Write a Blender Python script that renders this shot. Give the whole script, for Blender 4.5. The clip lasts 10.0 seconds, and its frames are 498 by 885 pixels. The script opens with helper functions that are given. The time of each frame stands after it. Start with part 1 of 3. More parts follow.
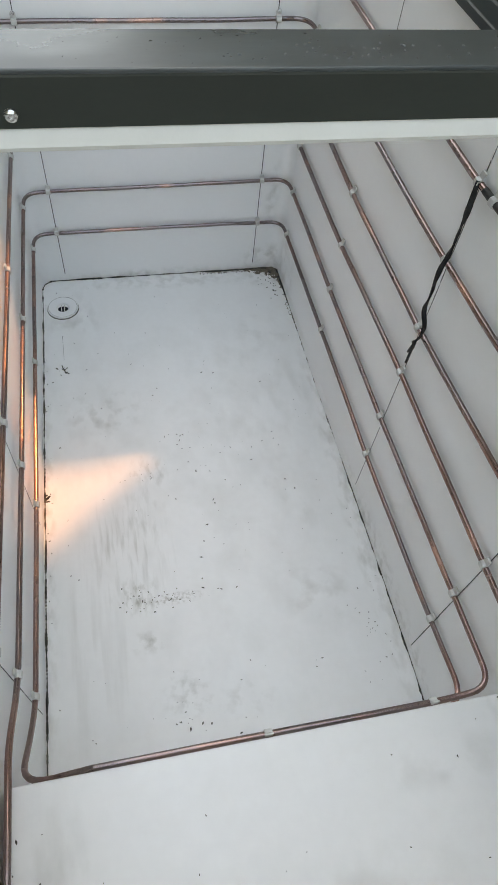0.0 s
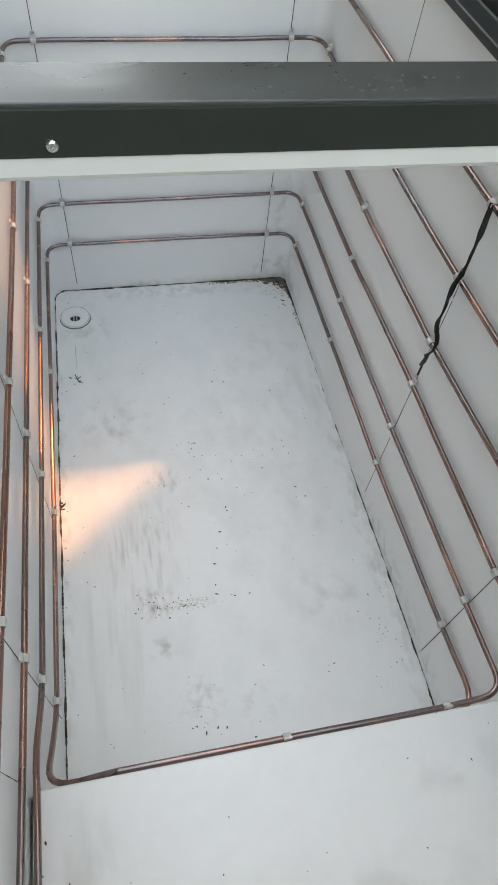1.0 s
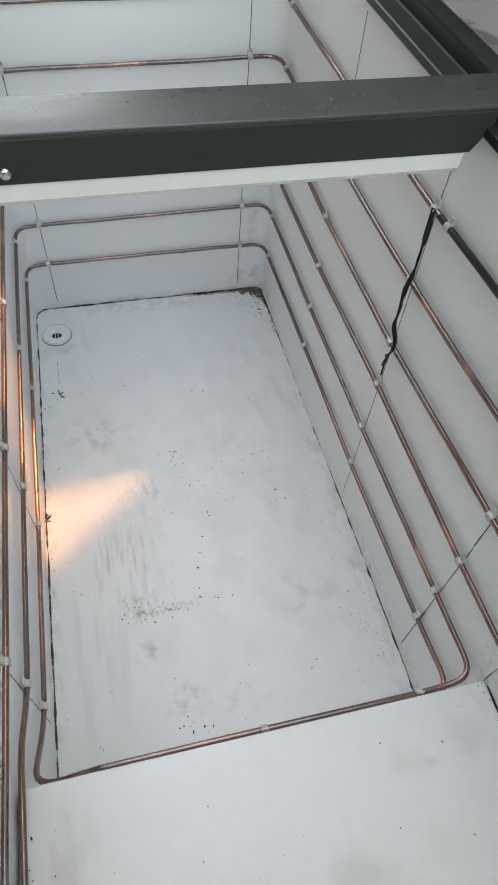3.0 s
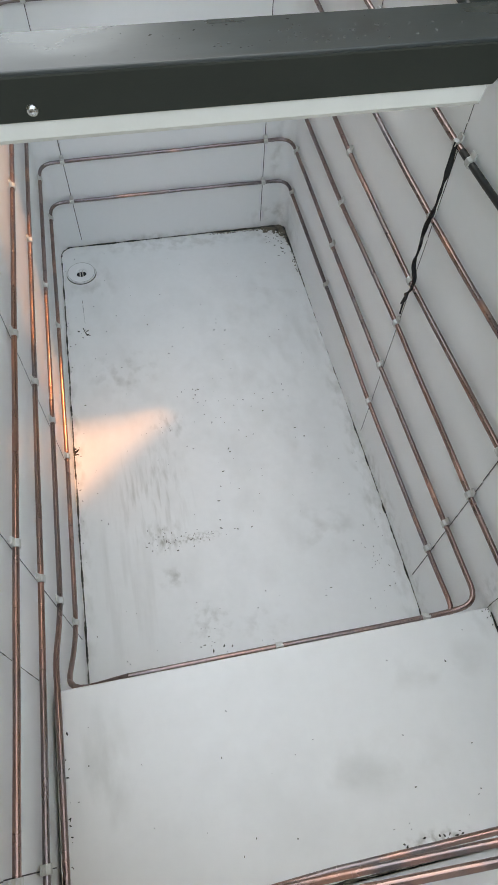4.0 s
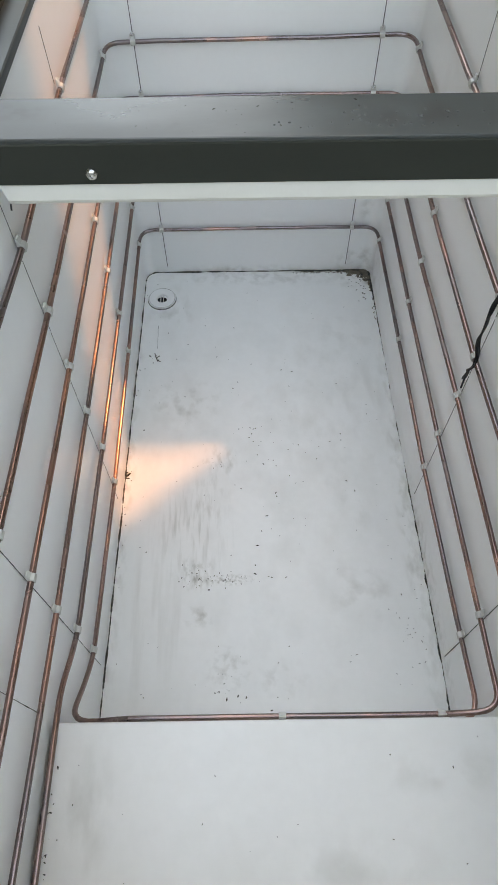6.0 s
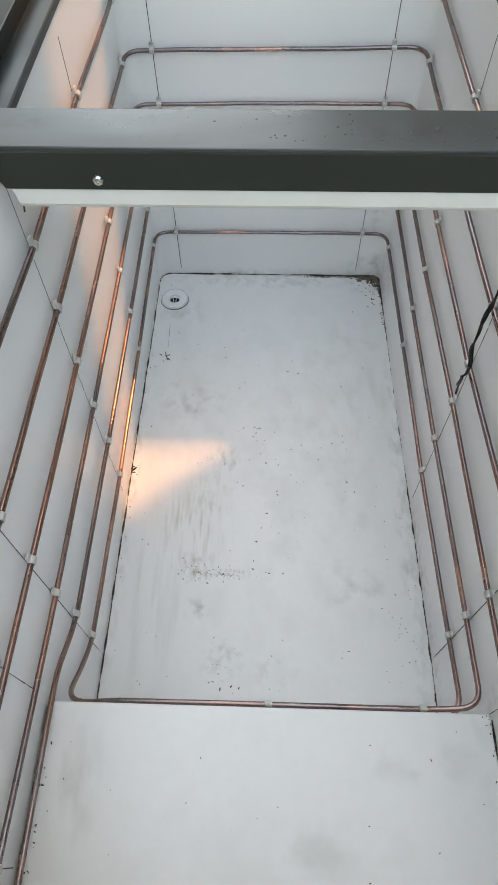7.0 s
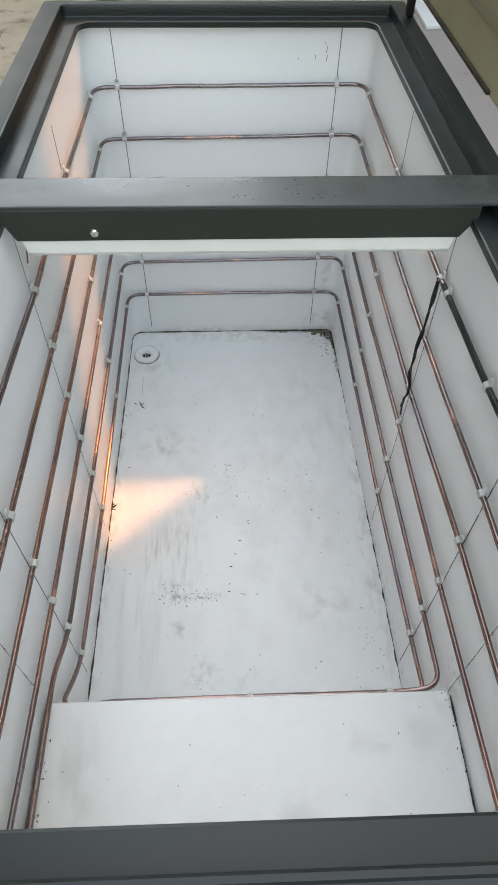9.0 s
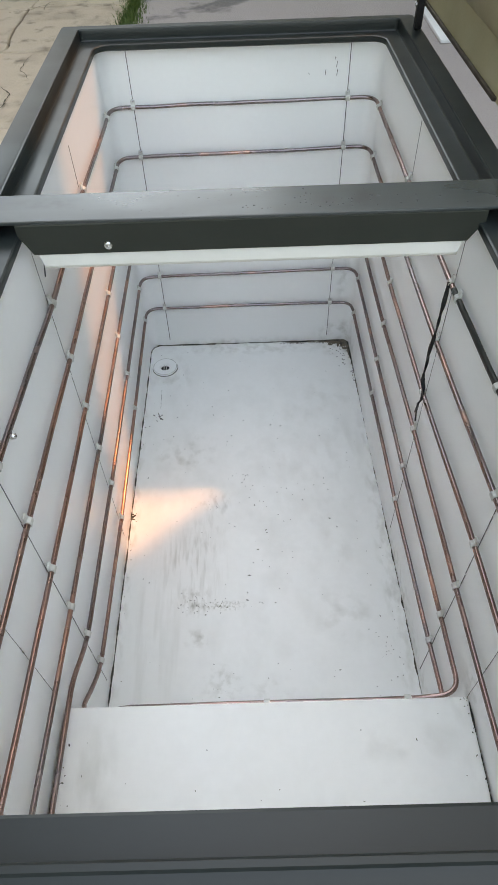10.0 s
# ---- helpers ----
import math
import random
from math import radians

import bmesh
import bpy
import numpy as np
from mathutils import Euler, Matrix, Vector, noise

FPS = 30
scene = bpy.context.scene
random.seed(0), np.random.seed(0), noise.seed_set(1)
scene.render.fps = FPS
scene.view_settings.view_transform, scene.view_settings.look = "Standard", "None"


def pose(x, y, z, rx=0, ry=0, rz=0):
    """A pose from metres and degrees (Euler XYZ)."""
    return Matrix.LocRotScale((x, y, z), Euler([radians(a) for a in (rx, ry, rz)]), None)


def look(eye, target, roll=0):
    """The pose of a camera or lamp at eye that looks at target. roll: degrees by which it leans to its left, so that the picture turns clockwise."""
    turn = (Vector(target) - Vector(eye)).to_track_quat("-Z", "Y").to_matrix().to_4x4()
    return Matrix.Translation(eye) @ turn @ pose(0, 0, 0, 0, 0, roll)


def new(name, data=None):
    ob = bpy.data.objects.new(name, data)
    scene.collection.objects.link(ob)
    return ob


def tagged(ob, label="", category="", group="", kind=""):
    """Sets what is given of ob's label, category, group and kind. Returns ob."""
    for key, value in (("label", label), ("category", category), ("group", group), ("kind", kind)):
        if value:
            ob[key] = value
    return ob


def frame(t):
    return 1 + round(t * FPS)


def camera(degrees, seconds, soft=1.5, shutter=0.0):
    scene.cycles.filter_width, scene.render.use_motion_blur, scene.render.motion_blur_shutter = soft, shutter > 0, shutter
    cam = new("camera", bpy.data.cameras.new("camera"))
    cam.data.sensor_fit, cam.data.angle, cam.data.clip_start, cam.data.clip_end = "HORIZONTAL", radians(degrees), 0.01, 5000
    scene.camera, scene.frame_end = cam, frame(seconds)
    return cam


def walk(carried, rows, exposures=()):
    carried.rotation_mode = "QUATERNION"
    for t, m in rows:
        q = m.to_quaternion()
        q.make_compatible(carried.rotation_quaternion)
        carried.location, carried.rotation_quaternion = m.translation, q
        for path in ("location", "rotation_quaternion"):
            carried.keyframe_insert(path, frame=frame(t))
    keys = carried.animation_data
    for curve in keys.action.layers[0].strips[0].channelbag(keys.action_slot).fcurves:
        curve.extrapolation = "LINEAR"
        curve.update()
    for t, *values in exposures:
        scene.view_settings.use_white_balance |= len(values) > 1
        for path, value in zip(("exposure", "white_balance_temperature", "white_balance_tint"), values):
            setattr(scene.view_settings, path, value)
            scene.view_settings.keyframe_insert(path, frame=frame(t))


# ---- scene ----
cam = camera(43.0, 10.0)
PATH = [
    (0, (0.185, -0.259, 1.087), (0.526, 0.839, -0.55), 7.9),
    (0.5, (0.143, -0.253, 1.11), (0.609, 0.769, -0.545), 11.7),
    (1, (0.155, -0.258, 1.11), (0.504, 0.847, -0.52), 8.2),
    (1.5, (0.174, -0.277, 1.121), (0.54, 0.881, -0.468), 7.7),
    (2, (0.191, -0.296, 1.117), (0.589, 0.843, -0.478), 6.6),
    (2.5, (0.191, -0.289, 1.128), (0.605, 0.848, -0.465), 8.2),
    (2.7, (0.19, -0.29, 1.132), (0.586, 0.852, -0.461), 7.3),
    (3.8, (0.195, -0.316, 1.149), (0.46, 0.705, -0.55), 3.3),
    (4, (0.189, -0.324, 1.157), (0.445, 0.677, -0.556), 3.7),
    (4.5, (0.174, -0.351, 1.17), (0.4, 0.64, -0.552), 4.4),
    (5, (0.175, -0.357, 1.187), (0.406, 0.718, -0.483), 6.5),
    (5.5, (0.194, -0.285, 1.18), (0.355, 0.809, -0.487), 4.9),
    (5.7, (0.222, -0.269, 1.176), (0.309, 0.789, -0.519), 2.3),
    (6.8, (0.31, -0.293, 1.207), (0.235, 0.795, -0.47), -2.3),
    (7, (0.291, -0.296, 1.206), (0.237, 0.775, -0.483), -1.3),
    (7.5, (0.257, -0.299, 1.201), (0.346, 0.719, -0.518), 2.4),
    (8, (0.217, -0.326, 1.215), (0.361, 0.769, -0.452), 4.0),
    (8.5, (0.236, -0.384, 1.241), (0.398, 0.791, -0.37), 3.7),
    (9, (0.28, -0.44, 1.259), (0.337, 0.818, -0.294), 0.9),
    (9.5, (0.295, -0.46, 1.261), (0.299, 0.837, -0.261), -1.3),
    (10, (0.294, -0.458, 1.258), (0.279, 0.84, -0.264), -2.3),
]
walk(cam, [(t, look(eye, target, roll)) for t, eye, target, roll in PATH], exposures=[(0.0, 1.96, 13700, 11), (4.5, 1.91, 13600, 11), (7.0, 1.94, 13600, 11), (8.5, 1.95, 13600, 11), (9.0, 2.08, 13500, 11), (10.0, 2.09, 13500, 11)])

# ---- light ----
SUN_WAY = Vector((0.45, 0.635, 1.0)).normalized()  # towards the sun
world = bpy.data.worlds.new("sky")
scene.world = world
world.use_nodes = True
wn = world.node_tree.nodes
sky = wn.new("ShaderNodeTexSky")
sky.sky_type = "NISHITA"
sky.sun_disc = False
sky.dust_density = 0.4
sky.air_density = 1.0
sky.sun_elevation = math.asin(SUN_WAY.z)
sky.sun_rotation = math.atan2(SUN_WAY.x, SUN_WAY.y)
world.node_tree.links.new(sky.outputs[0], wn["Background"].inputs[0])
wn["Background"].inputs[1].default_value = 0.30
sun_data = bpy.data.lights.new("sun", "SUN")
sun_data.energy = 0.70
sun_data.angle = radians(0.5)
sun_data.color = (1.0, 0.53, 0.34)
sun = new("sun", sun_data)
sun.matrix_world = look(SUN_WAY * 20, (0, 0, 0))


# ---- materials ----
def material(name, base, rough=0.5, metal=0.0, second=None, scale=6.0, amount=(0.45, 0.65), grain=0.04, bump=0.02,
             bump_scale=250.0, third=None, third_scale=40.0, third_amount=(0.62, 0.72), rough_vary=0.12, spec=0.5, stretch=(1, 1, 1), detail=5.0, grain_scale=300.0):
    """A painted, metal or stone surface: large blotches of a second colour, small ones of a third, grain and fine relief."""
    m = bpy.data.materials.new(name)
    m.use_nodes = True
    nodes, links = m.node_tree.nodes, m.node_tree.links
    bsdf = nodes["Principled BSDF"]
    co = nodes.new("ShaderNodeTexCoord")
    mp = nodes.new("ShaderNodeMapping")
    mp.inputs["Scale"].default_value = stretch
    links.new(co.outputs["Object"], mp.inputs[0])

    def noise_at(sc, detail=5.0):
        n = nodes.new("ShaderNodeTexNoise")
        n.inputs["Scale"].default_value, n.inputs["Detail"].default_value = sc, detail
        links.new(mp.outputs[0], n.inputs["Vector"])
        return n.outputs["Fac"]

    def ramp(fac, lo, hi):
        r = nodes.new("ShaderNodeMapRange")
        r.interpolation_type = "SMOOTHSTEP"
        r.inputs["From Min"].default_value, r.inputs["From Max"].default_value = lo, hi
        links.new(fac, r.inputs["Value"])
        return r.outputs[0]

    def mix(fac, a, b):
        x = nodes.new("ShaderNodeMix")
        x.data_type = "RGBA"
        links.new(fac, x.inputs[0])
        for socket, c in ((x.inputs[6], a), (x.inputs[7], b)):
            if isinstance(c, tuple):
                socket.default_value = (*c, 1)
            else:
                links.new(c, socket)
        return x.outputs[2]

    colour = mix(ramp(noise_at(scale, detail), *amount), base, second or base)
    if third:
        colour = mix(ramp(noise_at(third_scale, detail * 1.6), *third_amount), colour, third)
    g = nodes.new("ShaderNodeHueSaturation")
    links.new(colour, g.inputs["Color"])
    gr = nodes.new("ShaderNodeMapRange")
    gr.inputs["To Min"].default_value, gr.inputs["To Max"].default_value = 1 - grain * 2, 1 + grain * 2
    links.new(noise_at(grain_scale, 4.0), gr.inputs["Value"])
    links.new(gr.outputs[0], g.inputs["Value"])
    links.new(g.outputs[0], bsdf.inputs["Base Color"])
    rr = nodes.new("ShaderNodeMapRange")
    rr.interpolation_type = "SMOOTHSTEP"
    rr.inputs["From Min"].default_value, rr.inputs["From Max"].default_value = 0.3, 0.7
    rr.inputs["To Min"].default_value, rr.inputs["To Max"].default_value = max(0.02, rough - rough_vary), min(1, rough + rough_vary)
    links.new(noise_at(scale * 2.3, detail), rr.inputs["Value"])
    links.new(rr.outputs[0], bsdf.inputs["Roughness"])
    bsdf.inputs["Metallic"].default_value = metal
    bsdf.inputs["Specular IOR Level"].default_value = spec
    if bump:
        b = nodes.new("ShaderNodeBump")
        b.inputs["Strength"].default_value = bump
        b.inputs["Distance"].default_value = 0.01
        links.new(noise_at(bump_scale, 3.0), b.inputs["Height"])
        links.new(b.outputs[0], bsdf.inputs["Normal"])
    return m


WHITE = material("white_enamel", (0.855, 0.872, 0.870), 0.30, rough_vary=0.015, grain=0.008, bump=0.010, bump_scale=6, detail=3.0, grain_scale=90.0)
FLOOR = material("scuffed_white_floor", (0.850, 0.866, 0.855), 0.34, second=(0.835, 0.850, 0.838), scale=9.0, amount=(0.1, 0.9), rough_vary=0.03, grain=0.014, bump=0.02, bump_scale=14, detail=7.0, grain_scale=70.0)


def smudges(mat, spots, tone):
    """Rubbed-in dirt, and on copper a redder tone: at each spot (x, y, length along x, length along y, strength, grain,
    streak), with z and its length where it matters (x, y, z, three lengths, strength, grain, streak), a cloud broken up
    by noise."""
    nodes, links = mat.node_tree.nodes, mat.node_tree.links
    bsdf = nodes["Principled BSDF"]
    co = nodes.new("ShaderNodeTexCoord")
    total = None
    for *place, strength, grain, streak in spots:
        half = len(place) // 2
        middle, scale = place[:half] + [0] * (3 - half), [1 / v for v in place[half:]] + [0] * (3 - half)
        near = nodes.new("ShaderNodeMapping")
        near.inputs["Location"].default_value = [-a * b for a, b in zip(middle, scale)]
        near.inputs["Scale"].default_value = scale
        links.new(co.outputs["Object"], near.inputs[0])
        far = nodes.new("ShaderNodeVectorMath")
        far.operation = "LENGTH"
        links.new(near.outputs[0], far.inputs[0])
        fall = nodes.new("ShaderNodeMapRange")
        fall.interpolation_type = "SMOOTHSTEP"
        fall.inputs["From Min"].default_value, fall.inputs["From Max"].default_value = 1.0, 0.1
        links.new(far.outputs["Value"], fall.inputs["Value"])
        turned = nodes.new("ShaderNodeMapping")
        turned.inputs["Rotation"].default_value = (0, 0, 0.25)
        turned.inputs["Scale"].default_value = (1, streak, 1)
        links.new(co.outputs["Object"], turned.inputs[0])
        n = nodes.new("ShaderNodeTexNoise")
        n.inputs["Scale"].default_value, n.inputs["Detail"].default_value = grain, 6.0
        links.new(turned.outputs[0], n.inputs["Vector"])
        cut = nodes.new("ShaderNodeMapRange")
        cut.inputs["From Min"].default_value, cut.inputs["From Max"].default_value = 0.45, 0.72
        cut.inputs["To Max"].default_value = 0.85 * strength
        links.new(n.outputs["Fac"], cut.inputs["Value"])
        m = nodes.new("ShaderNodeMath")
        m.operation = "MULTIPLY"
        links.new(fall.outputs[0], m.inputs[0])
        links.new(cut.outputs[0], m.inputs[1])
        if total is None:
            total = m.outputs[0]
        else:
            a = nodes.new("ShaderNodeMath")
            a.operation = "MAXIMUM"
            links.new(total, a.inputs[0])
            links.new(m.outputs[0], a.inputs[1])
            total = a.outputs[0]
    x = nodes.new("ShaderNodeMix")
    x.data_type = "RGBA"
    links.new(total, x.inputs[0])
    links.new(bsdf.inputs["Base Color"].links[0].from_socket, x.inputs[6])
    x.inputs[7].default_value = (*tone, 1)
    links.new(x.outputs[2], bsdf.inputs["Base Color"])


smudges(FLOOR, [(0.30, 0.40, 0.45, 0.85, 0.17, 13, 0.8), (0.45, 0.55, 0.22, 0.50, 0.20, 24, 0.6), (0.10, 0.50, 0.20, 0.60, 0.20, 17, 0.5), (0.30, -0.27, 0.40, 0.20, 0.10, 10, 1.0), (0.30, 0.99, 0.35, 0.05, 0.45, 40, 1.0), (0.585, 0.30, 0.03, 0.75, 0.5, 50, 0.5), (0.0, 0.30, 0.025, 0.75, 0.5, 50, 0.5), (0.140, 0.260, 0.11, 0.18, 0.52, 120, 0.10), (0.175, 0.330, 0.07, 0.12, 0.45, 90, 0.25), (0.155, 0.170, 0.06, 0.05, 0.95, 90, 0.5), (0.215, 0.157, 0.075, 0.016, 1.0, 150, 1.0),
                (0.195, 0.425, 0.06, 0.06, 0.7, 60, 0.5), (0.120, 0.585, 0.13, 0.10, 0.50, 34, 0.8), (0.165, 0.085, 0.05, 0.03, 0.7, 40, 1.0),
                (0.220, -0.010, 0.06, 0.06, 0.42, 70, 1.0), (0.310, -0.030, 0.07, 0.05, 0.30, 50, 1.0), (0.480, 0.330, 0.06, 0.12, 0.45, 20, 0.6),
                (0.540, 0.580, 0.05, 0.20, 0.5, 14, 0.3), (0.470, 0.130, 0.10, 0.10, 0.35, 25, 1.0), (0.06, 0.88, 0.10, 0.12, 0.45, 30, 0.6),
                (0.07, 0.08, 0.10, 0.22, 0.45, 30, 0.08), (0.560, 0.985, 0.16, 0.05, 0.8, 35, 1.0), (0.50, 0.78, 0.10, 0.10, 0.35, 18, 1.0),
                (0.435, -0.392, 0.06, 0.02, 1.0, 120, 1.0), (0.50, -0.20, 0.12, 0.04, 0.4, 14, 1.0), (0.38, -0.30, 0.14, 0.05, 0.35, 12, 1.0),
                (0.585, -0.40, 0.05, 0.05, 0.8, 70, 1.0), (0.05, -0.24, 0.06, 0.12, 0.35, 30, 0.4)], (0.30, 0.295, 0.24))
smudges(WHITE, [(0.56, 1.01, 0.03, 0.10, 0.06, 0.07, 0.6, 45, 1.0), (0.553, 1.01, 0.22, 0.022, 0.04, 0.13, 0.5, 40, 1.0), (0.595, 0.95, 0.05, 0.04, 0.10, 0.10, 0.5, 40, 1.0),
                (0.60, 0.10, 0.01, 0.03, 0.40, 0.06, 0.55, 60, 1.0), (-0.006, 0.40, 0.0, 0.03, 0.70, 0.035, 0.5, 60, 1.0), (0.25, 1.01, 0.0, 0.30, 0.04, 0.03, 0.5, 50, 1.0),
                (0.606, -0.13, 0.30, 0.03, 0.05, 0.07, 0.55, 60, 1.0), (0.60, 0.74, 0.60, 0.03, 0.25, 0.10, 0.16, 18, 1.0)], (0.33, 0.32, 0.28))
GREY = material("dark_grey_plastic", (0.015, 0.020, 0.019), 0.33, second=(0.019, 0.026, 0.027), scale=4, amount=(0.3, 0.7), third=(0.026, 0.035, 0.036),
                third_scale=7, third_amount=(0.58, 0.85), grain=0.03, bump=0.006, bump_scale=300, rough_vary=0.05, spec=0.40, stretch=(0.35, 1, 1))
MATT = material("matt_grey_plastic", (0.032, 0.035, 0.029), 0.5, second=(0.039, 0.043, 0.036), scale=4, third=(0.047, 0.052, 0.045), third_scale=9,
                third_amount=(0.58, 0.85), grain=0.03, bump=0.006, bump_scale=300, spec=0.22, stretch=(0.35, 1, 1))
# paler bluish tones of the bar's top stand in for reflected sky
BAR = material("sheen_grey_plastic", (0.020, 0.026, 0.026), 0.32, second=(0.034, 0.046, 0.048), scale=5, amount=(0.35, 0.65), third=(0.068, 0.093, 0.099),
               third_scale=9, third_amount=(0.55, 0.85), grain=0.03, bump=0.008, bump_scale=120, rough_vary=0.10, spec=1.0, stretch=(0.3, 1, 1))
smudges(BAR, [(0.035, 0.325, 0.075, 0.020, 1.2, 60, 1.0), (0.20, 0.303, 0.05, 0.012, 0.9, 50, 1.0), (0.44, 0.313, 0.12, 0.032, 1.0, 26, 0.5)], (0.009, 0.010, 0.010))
CABINET = material("grey_cabinet_steel", (0.17, 0.19, 0.20), 0.4, second=(0.14, 0.16, 0.17), scale=4, grain=0.03)
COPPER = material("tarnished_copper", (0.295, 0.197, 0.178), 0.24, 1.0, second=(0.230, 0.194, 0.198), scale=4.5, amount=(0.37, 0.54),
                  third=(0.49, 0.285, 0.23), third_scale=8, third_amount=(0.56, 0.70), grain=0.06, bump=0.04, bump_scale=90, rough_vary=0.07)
# redder copper towards the near end and along the left wall
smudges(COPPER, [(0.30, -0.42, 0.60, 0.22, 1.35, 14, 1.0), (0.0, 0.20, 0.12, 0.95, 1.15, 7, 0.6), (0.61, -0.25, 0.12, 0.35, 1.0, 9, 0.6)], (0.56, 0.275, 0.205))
NYLON = material("milky_nylon", (0.60, 0.61, 0.58), 0.42, second=(0.50, 0.51, 0.49), scale=60, grain=0.02)
STRIP = material("ivory_strip", (0.60, 0.575, 0.52), 0.5, second=(0.57, 0.545, 0.49), scale=8, grain=0.01)
STEEL = material("bright_steel", (0.65, 0.65, 0.64), 0.22, 1.0, second=(0.5, 0.5, 0.5), scale=200, grain=0.03)
BLACK = material("black_rubber", (0.009, 0.009, 0.010), 0.6, second=(0.018, 0.018, 0.018), scale=40, spec=0.3)
SLEEVE = material("black_rubber_sleeve", (0.012, 0.014, 0.013), 0.38, second=(0.02, 0.022, 0.02), scale=14, spec=0.45, bump=0.02, bump_scale=120)
GASKET = material("brown_rubber", (0.035, 0.026, 0.018), 0.6, second=(0.05, 0.038, 0.026), scale=20, spec=0.3)
GRIME = material("dark_grime", (0.035, 0.034, 0.028), 0.8, second=(0.10, 0.095, 0.075), scale=90, grain=0.15)
WET = material("water_bead", (0.05, 0.055, 0.055), 0.06, second=(0.06, 0.065, 0.065), scale=30, grain=0.0, bump=0, rough_vary=0.02, spec=0.6)
MUD = material("brown_mud", (0.17, 0.145, 0.115), 0.9, second=(0.065, 0.054, 0.043), scale=60, grain=0.2)
SILT = material("grey_silt", (0.56, 0.56, 0.53), 0.8, second=(0.30, 0.30, 0.28), scale=60, grain=0.1)
INK = material("pencil_line", (0.06, 0.06, 0.065), 0.7, second=(0.15, 0.15, 0.16), scale=30)
LID = material("olive_lid_lining", (0.33, 0.29, 0.18), 0.45, second=(0.27, 0.24, 0.14), scale=3, third=(0.31, 0.28, 0.19), third_scale=8, grain=0.04)
CONCRETE = material("worn_concrete", (0.54, 0.44, 0.34), 0.85, second=(0.43, 0.345, 0.265), scale=4.5, third=(0.20, 0.155, 0.115),
                    third_scale=9, third_amount=(0.54, 0.78), grain=0.14, bump=0.35, bump_scale=60)
ASPHALT = material("grey_asphalt", (0.42, 0.365, 0.345), 0.8, second=(0.17, 0.155, 0.15), scale=1.6, amount=(0.58, 0.64), third=(0.42, 0.37, 0.35),
                   third_scale=60, grain=0.2, bump=0.5, bump_scale=90)
SOIL = material("dark_soil", (0.06, 0.05, 0.038), 0.95, second=(0.11, 0.09, 0.07), scale=12, grain=0.2, bump=0.5, bump_scale=60)
GRASS = material("grass_blades", (0.085, 0.145, 0.030), 0.6, second=(0.045, 0.085, 0.016), scale=20, grain=0.1, bump=0)
# materials of the unseen walls, which are added only to block light
DARK_WALL = material("dark_blocker", (0.035, 0.048, 0.028), 0.8, second=(0.055, 0.06, 0.045), scale=3, third=(0.02, 0.028, 0.016), third_scale=14, grain=0.15, bump=0.6, bump_scale=30)
RENDER = material("grey_blocker_render", (0.32, 0.31, 0.29), 0.85, second=(0.26, 0.25, 0.24), scale=1.5, grain=0.08, bump=0.3, bump_scale=60)


# ---- mesh helpers ----
def part(name, bm, mat, parent=None, label="", smooth=True, crease=40):
    me = bpy.data.meshes.new(name)
    if parent and freezer in (parent, parent.parent):
        if min(v.co.y for v in bm.verts) < -0.01 and max(v.co.y for v in bm.verts) > 0.01:
            bmesh.ops.bisect_plane(bm, geom=bm.verts[:] + bm.edges[:] + bm.faces[:], plane_co=(0, 0, 0), plane_no=(0, 1, 0))
        for v in bm.verts:                              # the freezer narrows slightly towards its far end
            v.co.x -= 0.026 * max(0.0, v.co.y) * v.co.x
    bmesh.ops.recalc_face_normals(bm, faces=bm.faces)
    bm.to_mesh(me)
    bm.free()
    me.materials.append(mat)
    if smooth:
        me.shade_smooth()
        me.set_sharp_from_angle(angle=radians(crease))
    ob = new(name, me)
    if parent:
        ob.parent = parent
    if label:
        tagged(ob, label)
    return ob


def add_box(bm, x0, x1, y0, y1, z0, z1, bevel=0.0, segs=2):
    made = bmesh.ops.create_cube(bm, size=1)["verts"]
    for v in made:
        v.co = Vector(((x0 + x1) / 2 + v.co.x * (x1 - x0), (y0 + y1) / 2 + v.co.y * (y1 - y0), (z0 + z1) / 2 + v.co.z * (z1 - z0)))
    if bevel:
        edges = list({e for v in made for e in v.link_edges})
        bmesh.ops.bevel(bm, geom=edges, offset=bevel, segments=segs, affect="EDGES", profile=0.5)
    return bm


def box(*a, **k):
    return add_box(bmesh.new(), *a, **k)


def ring(x0, x1, y0, y1, r, z, n=6):
    """A rounded rectangle, anticlockwise."""
    pts = []
    for cx, cy, a0 in ((x1 - r, y1 - r, 0), (x0 + r, y1 - r, 90), (x0 + r, y0 + r, 180), (x1 - r, y0 + r, 270)):
        for i in range(n + 1):
            a = radians(a0 + 90 * i / n)
            pts.append((cx + r * math.cos(a), cy + r * math.sin(a), z))
    return pts


def loft(bm, loops, close=False, cap=(False, False)):
    """Skin a row of closed loops with alike numbers of points."""
    rows = [[bm.verts.new(p) for p in lp] for lp in loops]
    pairs = list(zip(rows, rows[1:])) + ([(rows[-1], rows[0])] if close else [])
    for a, b in pairs:
        for i in range(len(a)):
            j = (i + 1) % len(a)
            bm.faces.new((a[i], a[j], b[j], b[i]))
    if cap[0]:
        bm.faces.new(rows[0])
    if cap[1]:
        bm.faces.new(rows[-1])
    return bm


